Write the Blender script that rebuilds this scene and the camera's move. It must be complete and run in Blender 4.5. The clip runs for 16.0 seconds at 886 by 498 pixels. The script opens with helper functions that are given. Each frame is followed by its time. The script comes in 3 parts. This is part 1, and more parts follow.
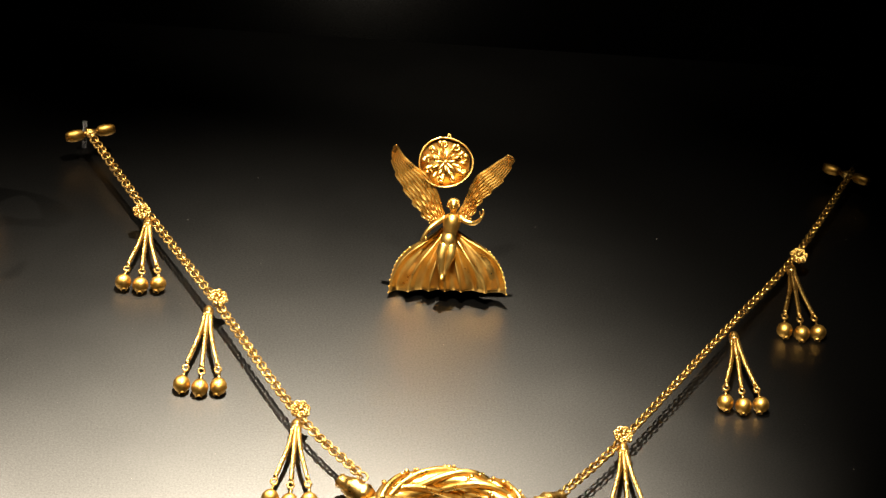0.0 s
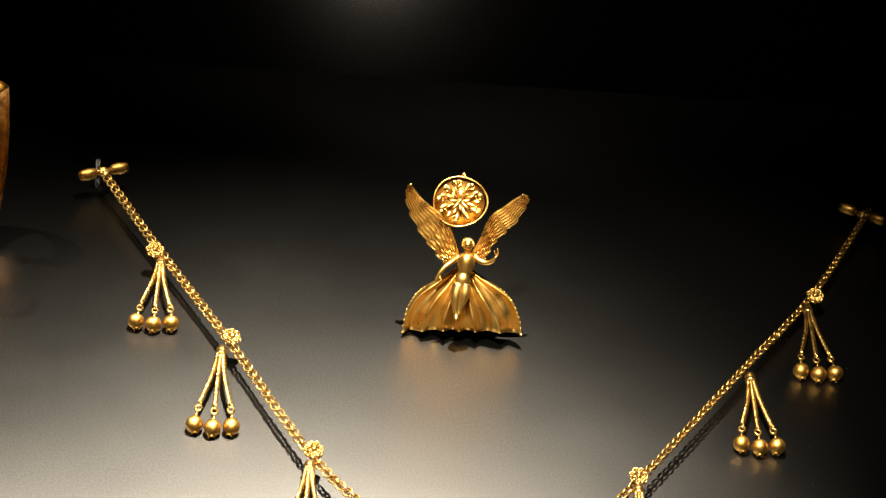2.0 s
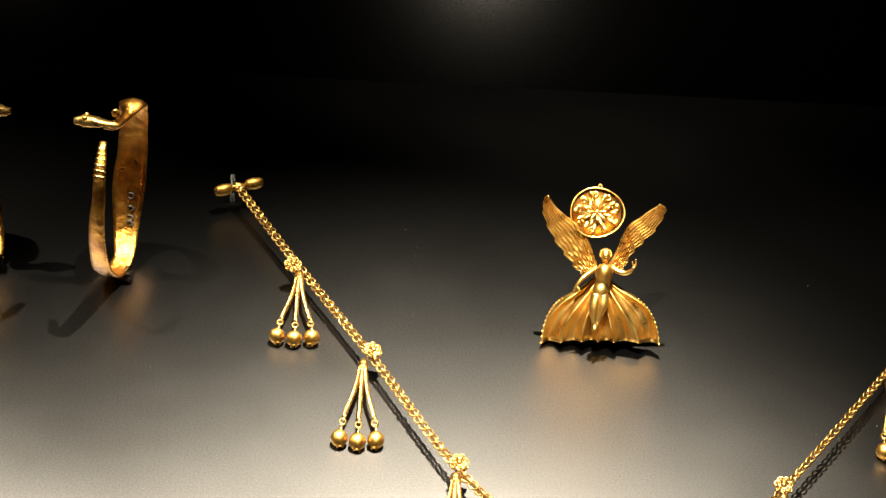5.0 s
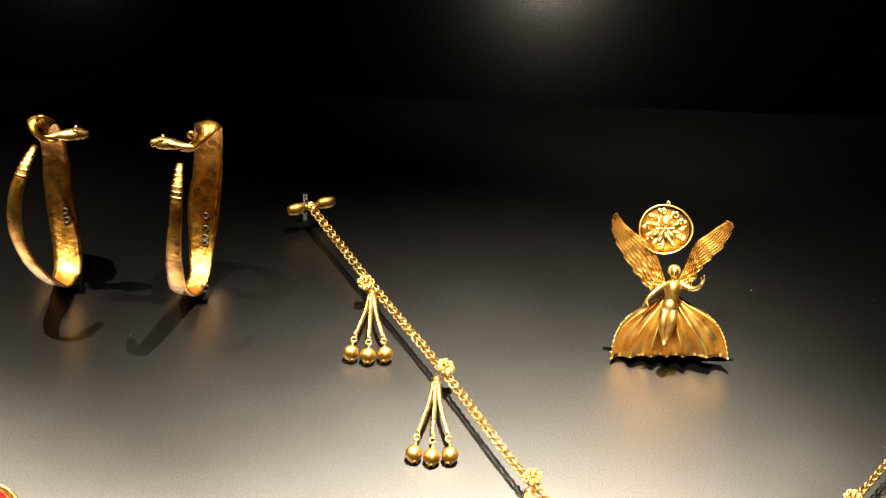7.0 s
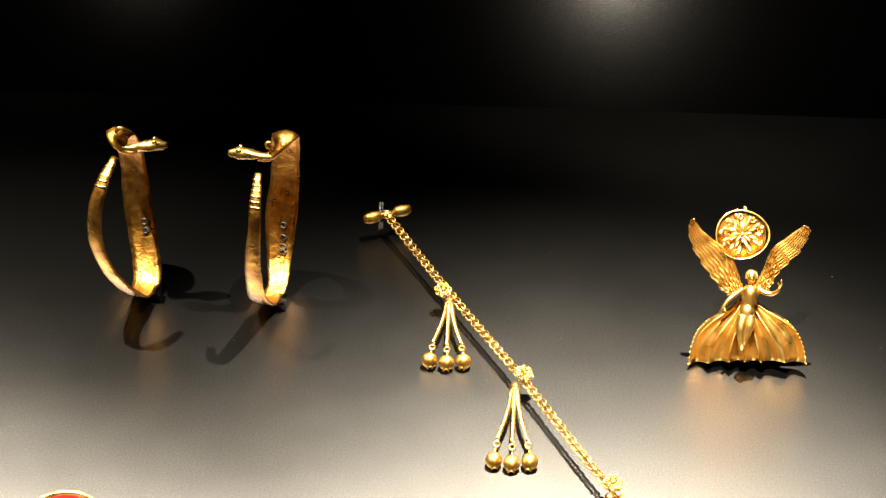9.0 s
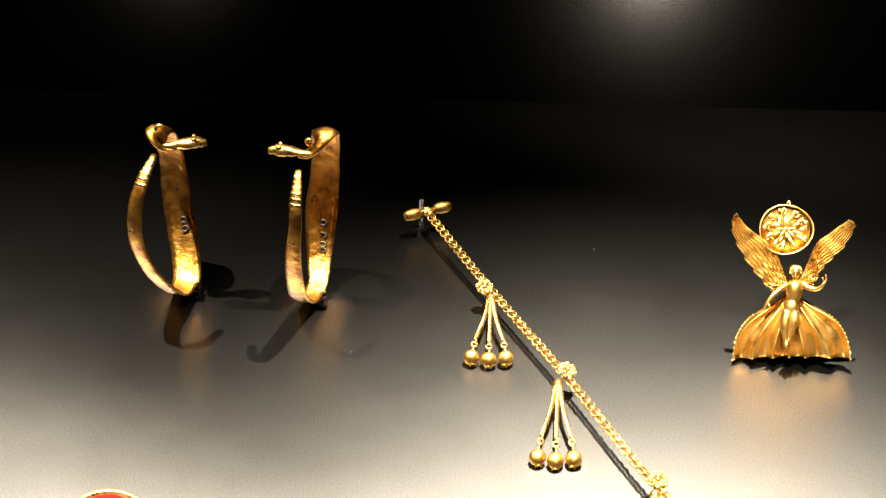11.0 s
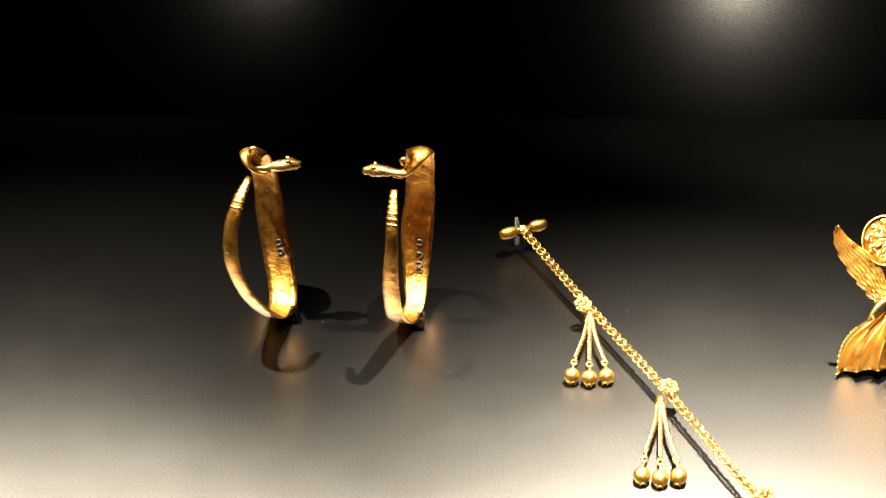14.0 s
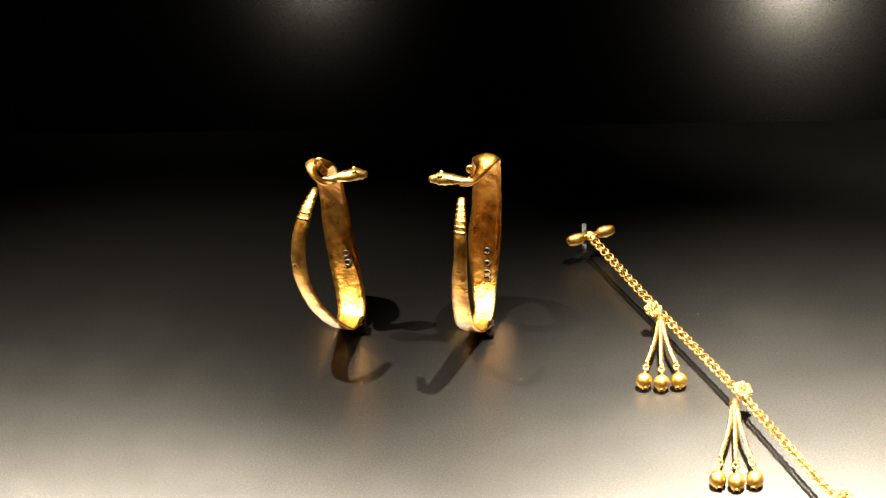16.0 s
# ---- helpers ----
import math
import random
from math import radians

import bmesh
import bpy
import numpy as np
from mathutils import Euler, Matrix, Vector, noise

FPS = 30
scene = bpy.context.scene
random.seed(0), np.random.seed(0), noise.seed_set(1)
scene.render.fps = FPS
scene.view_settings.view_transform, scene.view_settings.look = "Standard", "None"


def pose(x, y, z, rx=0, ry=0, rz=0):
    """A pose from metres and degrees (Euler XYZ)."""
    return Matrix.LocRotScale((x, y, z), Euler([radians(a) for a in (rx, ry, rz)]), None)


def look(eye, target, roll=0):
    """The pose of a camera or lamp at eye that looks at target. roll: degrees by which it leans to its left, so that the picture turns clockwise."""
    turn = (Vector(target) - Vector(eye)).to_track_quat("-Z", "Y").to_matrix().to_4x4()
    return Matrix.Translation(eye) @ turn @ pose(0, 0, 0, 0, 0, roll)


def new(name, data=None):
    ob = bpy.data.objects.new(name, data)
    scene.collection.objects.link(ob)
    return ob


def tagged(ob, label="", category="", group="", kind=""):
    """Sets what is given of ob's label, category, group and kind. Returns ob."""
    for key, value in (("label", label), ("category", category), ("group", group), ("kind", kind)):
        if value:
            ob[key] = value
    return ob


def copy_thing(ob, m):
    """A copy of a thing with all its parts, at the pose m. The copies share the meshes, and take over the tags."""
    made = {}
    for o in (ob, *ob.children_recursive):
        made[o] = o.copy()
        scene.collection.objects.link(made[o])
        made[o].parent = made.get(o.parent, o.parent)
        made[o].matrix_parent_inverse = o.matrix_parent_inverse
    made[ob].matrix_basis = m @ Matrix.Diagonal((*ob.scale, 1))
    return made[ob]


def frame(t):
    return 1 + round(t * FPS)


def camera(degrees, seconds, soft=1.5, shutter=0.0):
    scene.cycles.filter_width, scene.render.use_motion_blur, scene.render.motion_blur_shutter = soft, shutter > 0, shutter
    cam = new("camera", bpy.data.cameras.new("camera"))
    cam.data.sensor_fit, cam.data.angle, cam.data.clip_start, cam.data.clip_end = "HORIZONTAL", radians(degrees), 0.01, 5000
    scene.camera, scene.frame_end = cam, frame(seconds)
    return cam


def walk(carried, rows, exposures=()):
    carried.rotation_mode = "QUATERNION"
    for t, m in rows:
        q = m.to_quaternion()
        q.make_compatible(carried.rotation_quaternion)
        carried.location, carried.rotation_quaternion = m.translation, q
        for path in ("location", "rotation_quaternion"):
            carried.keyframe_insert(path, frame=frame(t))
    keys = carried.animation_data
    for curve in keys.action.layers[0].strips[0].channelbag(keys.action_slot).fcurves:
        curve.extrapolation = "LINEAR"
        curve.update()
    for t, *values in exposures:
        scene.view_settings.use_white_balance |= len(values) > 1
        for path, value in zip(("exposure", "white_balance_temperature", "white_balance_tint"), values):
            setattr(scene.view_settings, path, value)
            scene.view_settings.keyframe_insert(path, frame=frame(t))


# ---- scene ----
# The camera and its walk: a hand-held tele view, drawn sideways along the showcase.
cam = camera(20.0, 16.0, soft=1.5)
PATH = [
    (0, (0.0330, -0.6365, 0.5479), (0.0882, 0.1240, 0.0698), 6.71),
    (0.5, (0.0328, -0.6338, 0.5474), (0.0863, 0.1268, 0.0693), 6.64),
    (1, (0.0308, -0.6311, 0.5488), (0.0840, 0.1311, 0.0732), 6.64),
    (1.5, (0.0325, -0.6311, 0.5484), (0.0828, 0.1343, 0.0777), 6.57),
    (2, (0.0328, -0.6317, 0.5461), (0.0822, 0.1358, 0.0787), 6.56),
    (2.5, (0.0311, -0.6317, 0.5456), (0.0809, 0.1360, 0.0785), 6.51),
    (3, (0.0281, -0.6322, 0.5446), (0.0782, 0.1358, 0.0779), 6.40),
    (3.5, (0.0228, -0.6315, 0.5450), (0.0715, 0.1359, 0.0773), 6.12),
    (4, (0.0191, -0.6308, 0.5461), (0.0594, 0.1365, 0.0775), 5.66),
    (4.5, (0.0145, -0.6312, 0.5485), (0.0430, 0.1358, 0.0783), 5.08),
    (7, (0.0053, -0.6446, 0.5613), (0.0041, 0.1239, 0.0929), 3.41),
    (7.5, (0.0015, -0.6469, 0.5642), (-0.0062, 0.1215, 0.0958), 3.01),
    (8, (0.0018, -0.6485, 0.5652), (-0.0156, 0.1199, 0.0970), 2.45),
    (8.5, (0.0015, -0.6487, 0.5648), (-0.0199, 0.1199, 0.0969), 2.24),
    (9, (-0.0011, -0.6479, 0.5638), (-0.0243, 0.1207, 0.0962), 2.07),
    (11.5, (-0.0073, -0.6435, 0.5567), (-0.0461, 0.1245, 0.0892), 1.01),
    (12, (-0.0088, -0.6431, 0.5544), (-0.0539, 0.1251, 0.0876), 0.56),
    (12.5, (-0.0097, -0.6404, 0.5541), (-0.0594, 0.1268, 0.0862), 0.25),
    (13, (-0.0107, -0.6399, 0.5533), (-0.0649, 0.1273, 0.0859), -0.19),
    (13.5, (-0.0106, -0.6375, 0.5527), (-0.0700, 0.1313, 0.0886), -0.56),
    (14, (-0.0131, -0.6381, 0.5524), (-0.0759, 0.1328, 0.0923), -0.81),
    (14.5, (-0.0153, -0.6382, 0.5526), (-0.0846, 0.1342, 0.0958), -1.23),
    (15, (-0.0166, -0.6381, 0.5488), (-0.0930, 0.1352, 0.0947), -1.69),
    (15.5, (-0.0191, -0.6395, 0.5479), (-0.0989, 0.1337, 0.0943), -2.37),
    (16, (-0.0199, -0.6375, 0.5461), (-0.1013, 0.1357, 0.0928), -2.72),
]
walk(cam, [(t, look(eye, target, roll)) for t, eye, target, roll in PATH], exposures=[(0.0, -2.1), (4.0, -1.8), (7.0, -1.35), (9.0, -1.1), (12.0, -0.85), (16.0, -0.5)])

# ---- light ----
world = bpy.data.worlds.new("gallery_dark")
scene.world = world
world.use_nodes = True
world.node_tree.nodes["Background"].inputs["Color"].default_value = (1.0, 0.85, 0.65, 1)
world.node_tree.nodes["Background"].inputs["Strength"].default_value = 0.0015


def spot(name, eye, target, power, degrees, blend=0.6, size=0.006, color=(1.0, 0.88, 0.69)):
    data = bpy.data.lights.new(name, "SPOT")
    data.energy, data.color = power, color
    data.spot_size, data.spot_blend, data.shadow_soft_size = radians(degrees), blend, size
    ob = new(name, data)
    ob.matrix_world = look(eye, target)
    return ob


# Small showcase spots: two graze the rear panel, two over the board, one from the front.
spot("spot_back_a", (-0.267, 0.560, 0.72), (-0.267, 0.58, 0.0), 21.0, 38, 1.0)
spot("spot_back_b", (0.092, 0.560, 0.72), (0.100, 0.57, 0.0), 90.0, 40, 1.0)
spot("spot_left", (-0.380, 0.285, 0.72), (-0.220, 0.085, 0.0), 640.0, 44, 1.0)
# added fill without a known source, brightens the near left of the board
spot("fill_middle", (-0.150, 0.300, 0.72), (-0.215, -0.030, 0.0), 340.0, 32, 1.0)
spot("spot_right", (0.060, 0.360, 0.72), (0.035, 0.130, 0.0), 620.0, 34, 1.0)
spot("spot_front", (0.030, -0.085, 0.72), (0.120, 0.168, 0.02), 520.0, 28, 1.0)


# ---- materials ----
def nodes_of(name):
    mat = bpy.data.materials.new(name)
    mat.use_nodes = True
    tree = mat.node_tree
    return mat, tree, tree.nodes["Principled BSDF"]


def link(tree, a, b):
    tree.links.new(a, b)


def noise_node(tree, scale, detail=4.0, rough=0.6):
    coord = tree.nodes.new("ShaderNodeTexCoord")
    tex = tree.nodes.new("ShaderNodeTexNoise")
    tex.inputs["Scale"].default_value, tex.inputs["Detail"].default_value, tex.inputs["Roughness"].default_value = scale, detail, rough
    link(tree, coord.outputs["Object"], tex.inputs["Vector"])
    return tex.outputs["Fac"]


def ramp(tree, fac, stops):
    node = tree.nodes.new("ShaderNodeValToRGB")
    while len(node.color_ramp.elements) < len(stops):
        node.color_ramp.elements.new(0.5)
    for el, (pos, col) in zip(node.color_ramp.elements, stops):
        el.position, el.color = pos, (*col, 1) if len(col) == 3 else col
    link(tree, fac, node.inputs["Fac"])
    return node.outputs["Color"]


def bump(tree, bsdf, height, strength, distance):
    node = tree.nodes.new("ShaderNodeBump")
    node.inputs["Strength"].default_value, node.inputs["Distance"].default_value = strength, distance
    link(tree, height, node.inputs["Height"])
    link(tree, node.outputs["Normal"], bsdf.inputs["Normal"])


def gold(name, light, deep, rough, scale, relief, low=0.36, high=0.56):
    """Old gold: warm metal with darker films in patches and a fine hammered relief."""
    mat, tree, bsdf = nodes_of(name)
    bsdf.inputs["Metallic"].default_value = 1.0
    link(tree, ramp(tree, noise_node(tree, scale, 5), [(low, deep), (high, light)]), bsdf.inputs["Base Color"])
    r = ramp(tree, noise_node(tree, scale * 2.3, 3), [(0.3, (rough * 0.75,) * 3), (0.7, (rough * 1.25,) * 3)])
    link(tree, r, bsdf.inputs["Roughness"])
    bump(tree, bsdf, noise_node(tree, scale * 3, 4), relief, 0.0006)
    return mat


def board(name, base, gloss, rough, model):
    """Dark satin display board: fine grain, sparkle in the sheen, scattered specks of dust."""
    mat, tree, bsdf = nodes_of(name)
    tree.nodes.remove(bsdf)
    soft, shine, add = (tree.nodes.new(k) for k in ("ShaderNodeBsdfDiffuse", "ShaderNodeBsdfAnisotropic", "ShaderNodeAddShader"))
    grain = ramp(tree, noise_node(tree, 900, 3), [(0.3, [c * 0.8 for c in base]), (0.7, [c * 1.2 for c in base])])
    dust = ramp(tree, noise_node(tree, 420, 0), [(0.84, (0, 0, 0)), (0.87, (1, 1, 1))])
    mix = tree.nodes.new("ShaderNodeMix")
    mix.data_type = "RGBA"
    link(tree, dust, mix.inputs["Factor"])
    link(tree, grain, mix.inputs["A"])
    mix.inputs["B"].default_value = (0.002, 0.002, 0.002, 1)
    link(tree, mix.outputs["Result"], soft.inputs["Color"])
    shine.distribution = model
    link(tree, ramp(tree, noise_node(tree, 1300, 4, 0.7), [(0.3, [c * 0.7 for c in gloss]), (0.7, [c * 1.3 for c in gloss])]), shine.inputs["Color"])
    r = ramp(tree, noise_node(tree, 12, 3), [(0.3, (rough * 0.985,) * 3), (0.7, (rough * 1.015,) * 3)])
    link(tree, r, shine.inputs["Roughness"])
    node = tree.nodes.new("ShaderNodeBump")
    node.inputs["Strength"].default_value, node.inputs["Distance"].default_value = 0.06, 0.0002
    link(tree, noise_node(tree, 1500, 3), node.inputs["Height"])
    link(tree, node.outputs["Normal"], shine.inputs["Normal"])
    link(tree, soft.outputs["BSDF"], add.inputs[0])
    link(tree, shine.outputs["BSDF"], add.inputs[1])
    link(tree, add.outputs["Shader"], tree.nodes["Material Output"].inputs["Surface"])
    return mat


GOLD = gold("gold_polished", (0.52, 0.33, 0.10), (0.35, 0.185, 0.04), 0.32, 180, 0.3)
GOLD_FIGURE = gold("gold_smooth", (0.72, 0.455, 0.125), (0.60, 0.34, 0.075), 0.33, 70, 0.02)
GOLD_MATTE = gold("gold_bead", (0.47, 0.27, 0.06), (0.35, 0.17, 0.03), 0.42, 160, 0.15)
GOLD_BAND = gold("gold_hammered", (0.44, 0.225, 0.042), (0.19, 0.078, 0.012), 0.34, 90, 0.9, 0.40, 0.62)
BOARD = board("board_charcoal", (0.0011, 0.0011, 0.0011), (0.103, 0.102, 0.101), 0.428, "BECKMANN")
PANEL = board("panel_charcoal", (0.0003, 0.0003, 0.0003), (0.0010, 0.0010, 0.0010), 0.16, "GGX")


def plain(name, color, rough, metallic=0.0, transmission=0.0, ior=1.49):
    mat, tree, bsdf = nodes_of(name)
    bsdf.inputs["Base Color"].default_value = (*color, 1)
    bsdf.inputs["Roughness"].default_value, bsdf.inputs["Metallic"].default_value = rough, metallic
    bsdf.inputs["Transmission Weight"].default_value, bsdf.inputs["IOR"].default_value = transmission, ior
    return mat


ACRYLIC = plain("clear_acrylic", (0.95, 0.95, 0.95), 0.06, transmission=1.0)
INK = plain("black_ink", (0.01, 0.008, 0.006), 0.5)
DARK = plain("dark_bore_and_pin", (0.02, 0.012, 0.006), 0.7)
CASE = plain("black_lacquer", (0.012, 0.012, 0.012), 0.6)
GARNET = plain("garnet", (0.13, 0.006, 0.005), 0.10, transmission=0.2, ior=1.75)

MM = 0.001


# ---- mesh helpers (all lengths in millimetres) ----
def finish(bm, smooth=True):
    bmesh.ops.recalc_face_normals(bm, faces=bm.faces)
    for face in bm.faces:
        face.smooth = smooth
    return bm


def mesh_of(name, bm, mats, smooth=True):
    finish(bm, smooth)
    bmesh.ops.scale(bm, vec=(MM, MM, MM), verts=bm.verts)
    data = bpy.data.meshes.new(name)
    bm.to_mesh(data)
    bm.free()
    for m in mats if isinstance(mats, (list, tuple)) else [mats]:
        data.materials.append(m)
    return data


def part(name, bm, material, parent=None, label="", smooth=True, at=None):
    ob = new(name, bm if isinstance(bm, bpy.types.Mesh) else mesh_of(name, bm, material, smooth))
    ob.parent = parent
    if at is not None:
        ob.matrix_basis = at
    return tagged(ob, label)


def holder(name, at=None):
    ob = new(name)
    ob.empty_display_size = 0.005
    if at is not None:
        ob.matrix_basis = at
    return ob


def mmpose(x, y, z, rx=0, ry=0, rz=0):
    return pose(x * MM, y * MM, z * MM, rx, ry, rz)


def spline(pts, n):
    """Points along a smooth curve through pts (each a tuple of any length)."""
    p = np.array(pts, float)
    p = np.vstack([2 * p[0] - p[1], p, 2 * p[-1] - p[-2]])
    out = []
    for s in np.linspace(0, len(pts) - 1, n):
        i = min(int(s), len(pts) - 2)
        t = s - i
        a, b, c, d = p[i : i + 4]
        out.append(0.5 * (2 * b + (c - a) * t + (2 * a - 5 * b + 4 * c - d) * t * t + (3 * b - a - 3 * c + d) * t**3))
    return np.array(out)


def rings(bm, loops, caps=True, closed=False):
    """Skin a list of loops of points, each of the same length."""
    vs = [[bm.verts.new(q) for q in loop] for loop in loops]
    pairs = list(zip(vs, vs[1:])) + ([(vs[-1], vs[0])] if closed else [])
    n = len(vs[0])
    for a, b in pairs:
        for i in range(n):
            bm.faces.new((a[i], a[(i + 1) % n], b[(i + 1) % n], b[i]))
    if caps and not closed:
        bm.faces.new(vs[0])
        bm.faces.new(vs[-1][::-1])


def tube(bm, pts, radii, sides=8, closed=False):
    """A round tube along points with a radius at each."""
    p = np.array(pts, float)
    radii = np.broadcast_to(radii, len(p))
    loops, ref = [], None
    for i in range(len(p)):
        if closed:
            d = p[(i + 1) % len(p)] - p[i - 1]
        else:
            d = p[min(i + 1, len(p) - 1)] - p[max(i - 1, 0)]
        d = Vector(d).normalized()
        if ref is None:
            ref = d.orthogonal().normalized()
        ref = (ref - d * ref.dot(d)).normalized()
        other = d.cross(ref)
        loops.append([Vector(p[i]) + (ref * math.cos(a) + other * math.sin(a)) * radii[i] for a in [2 * math.pi * k / sides for k in range(sides)]])
    rings(bm, loops, closed=closed)


def blob(bm, at, size, seg=10, turn=None):
    """An ellipsoid with half axes size."""
    m = Matrix.Translation(at) @ (turn.to_4x4() if turn else Matrix()) @ Matrix.Diagonal((*size, 1))
    bmesh.ops.create_uvsphere(bm, u_segments=seg, v_segments=max(6, seg * 2 // 3), radius=1, matrix=m)


def revolve(bm, profile, sides=20, at=Matrix()):
    """Turn a profile of (radius, height) about the z axis."""
    loops = [[at @ Vector((r * math.cos(a), r * math.sin(a), h)) for a in [2 * math.pi * k / sides for k in range(sides)]] for r, h in profile]
    rings(bm, loops)


def box(bm, lo, hi):
    m = Matrix.Translation([(a + b) / 2 for a, b in zip(lo, hi)]) @ Matrix.Diagonal([b - a for a, b in zip(lo, hi)] + [1])
    bmesh.ops.create_cube(bm, size=1, matrix=m)


# ---- the showcase ----
bm = bmesh.new()
box(bm, (-1200, -1100, -30), (1200, 412, 0))
floor = part("floor", bm, BOARD, smooth=False, at=pose(0, 0, 0, 0, 0, 2.3))
tagged(floor, "charcoal satin display board with fine grain and dust", "floor", kind="structure")

bm = bmesh.new()
box(bm, (-1200, 0, -20), (1200, 420, 0))
back_panel = part("back_panel", bm, PANEL, smooth=False, at=pose(0, 0, 0, 0, 0, 2.3) @ mmpose(0, 412, 0, 30, 0, 0))
tagged(back_panel, "dark satin panel sloping up behind the board", "panel", kind="structure")

for name, lo, hi, label in (
    ("wall_north", (-1200, 900, -30), (1200, 930, 1000), "black rear wall of the dark showcase"),
    ("wall_west", (-1230, -1100, -30), (-1200, 930, 1000), "black side wall of the dark showcase"),
    ("wall_east", (1200, -1100, -30), (1230, 930, 1000), "black side wall of the dark showcase"),
    ("wall_south", (-1230, -1130, -30), (1230, -1100, 1000), "black wall of the dark gallery"),
    ("ceiling", (-1230, -1130, 1000), (1230, 930, 1030), "black ceiling of the dark showcase"),
):
    bm = bmesh.new()
    box(bm, lo, hi)
    tagged(part(name, bm, CASE, smooth=False), label, "ceiling" if name == "ceiling" else "wall", kind="structure")


# ---- the necklace ----
necklace = holder("necklace", mmpose(97, 60, 0))
tagged(necklace, "gold chain necklace with tassel pendants laid out in a V", "necklace")
NX, NY = 97, 60


def link_mesh():
    """One oval wire ring, lying along x."""
    bm = bmesh.new()
    tube(bm, [(2.1 * math.cos(a), 1.6 * math.sin(a), 0) for a in [2 * math.pi * k / 14 for k in range(14)]], 0.40, 6, closed=True)
    return mesh_of("link", bm, GOLD)


def lay_chain(pts, pitch):
    """Links along a curve, turned about its length in turn so that they interlock."""
    fine = spline(pts, 400)
    run = np.r_[0, np.cumsum(np.linalg.norm(np.diff(fine, axis=0), axis=1))]
    n = int(run[-1] / pitch)
    for k in range(n + 1):
        s = k * pitch
        p = np.array([np.interp(s, run, fine[:, i]) for i in range(3)])
        q = np.array([np.interp(min(s + 1, run[-1]), run, fine[:, i]) - np.interp(max(s - 1, 0), run, fine[:, i]) for i in range(3)])
        along = math.degrees(math.atan2(q[1], q[0]))
        dip = -math.degrees(math.atan2(q[2], math.hypot(q[0], q[1])))
        at = mmpose(p[0] - NX, p[1] - NY, p[2], 0, 0, along) @ pose(0, 0, 0, 0, dip, 0)
        at = at @ pose(0, 0, 0, (25 if k % 2 else 112) + random.uniform(-9, 9), 0, 0) @ pose(0, 0, 0, 0, random.uniform(-5, 5), random.uniform(-8, 8))
        part("link", LINK, None, necklace, at=at)


LINK = link_mesh()
LEFT = [(-55, 290, 10), (-25, 233, 7.6), (7, 172, 7.5), (41, 103.3, 7.5), (66.5, 66.5, 8)]
RIGHT = [(276, 309, 10), (242, 239, 7.6), (207.5, 181, 7.5), (159.5, 101, 7.5), (137, 68, 8)]
lay_chain(LEFT, 2.2)
lay_chain(RIGHT, 2.2)


def bead_mesh():
    bm = bmesh.new()
    prof = [(0.35, 3.1), (1.0, 3.05), (1.9, 2.6), (2.8, 1.6), (3.2, 0.3), (3.1, -0.9), (2.5, -2.0), (1.6, -2.75), (1.25, -2.9), (1.35, -3.35), (1.2, -3.6), (0.85, -3.6), (0.8, -2.9)]
    revolve(bm, prof, 20)
    # the shallow capped hole is coloured dark, for the shade inside a hollow bead
    for f in bm.faces:
        if f.calc_center_median().z < -2.8 and max((v.co.xy.length for v in f.verts)) < 0.9:
            f.material_index = 1
    return mesh_of("bead", bm, [GOLD_MATTE, DARK])


BEAD = bead_mesh()


def build_tassel(at):
    """A collar, three woven cords, three wire loops and three hollow beads; hangs along -y from its collar."""
    bm = bmesh.new()
    tip = Matrix.Rotation(radians(90), 4, "X")
    revolve(bm, [(0.9, -2.2), (1.5, -2.0), (2.0, -0.9), (2.05, 0.6), (1.7, 1.5), (2.0, 2.0), (1.2, 2.4)], 14, tip)
    tassel = part("tassel", bm, GOLD, necklace, at=at)
    for x, y in ((-6.8, -37.6), (0.0, -38.8), (6.8, -37.4)):
        bm = bmesh.new()
        path = spline([(x * 0.13, -1.5, 0.6), (x * 0.35, -14, 0.6), (x * 0.85, y + 9.5, -0.6)], 12)
        for ph in (0, 1, 2):
            turn = [(p[0] + 0.42 * math.cos(k * 1.1 + ph * 2.09), p[1], p[2] + 0.42 * math.sin(k * 1.1 + ph * 2.09)) for k, p in enumerate(spline(path, 26))]
            tube(bm, turn, 0.55, 6)
        part("cord", bm, GOLD, tassel, "woven gold cord")
        bm = bmesh.new()
        tube(bm, [(x * 0.88 + 1.15 * math.cos(a), y + 7.6 + 1.5 * math.sin(a), -0.9) for a in [2 * math.pi * k / 12 for k in range(12)]], 0.45, 6, closed=True)
        tube(bm, [(x * 0.93 + 0.3, y + 6.4, -1.0), (x * 0.98, y + 3.0, -1.6)], 0.5, 6)
        part("loop", bm, GOLD, tassel)
        part("bead", BEAD, None, tassel, "hollow matte gold bead", at=mmpose(x, y, -1.8, -62, 0, -x * 1.5))
    return tassel


tassel = build_tassel(mmpose(-24 - NX, 225.2 - NY, 7.2, 3.6, 0, 1))
for x, y, turn, long in ((4.5, 165.2, 0, 1.13), (41, 96.6, -1, 1.02), (160, 97, 0, 1.02), (209.5, 175.5, 0, 1.03), (239, 228.8, 0, 1.04)):
    made = copy_thing(tassel, mmpose(x - NX, y - NY, 7.2, 3.6, 0, turn))
    made.scale = (1, long, 1)


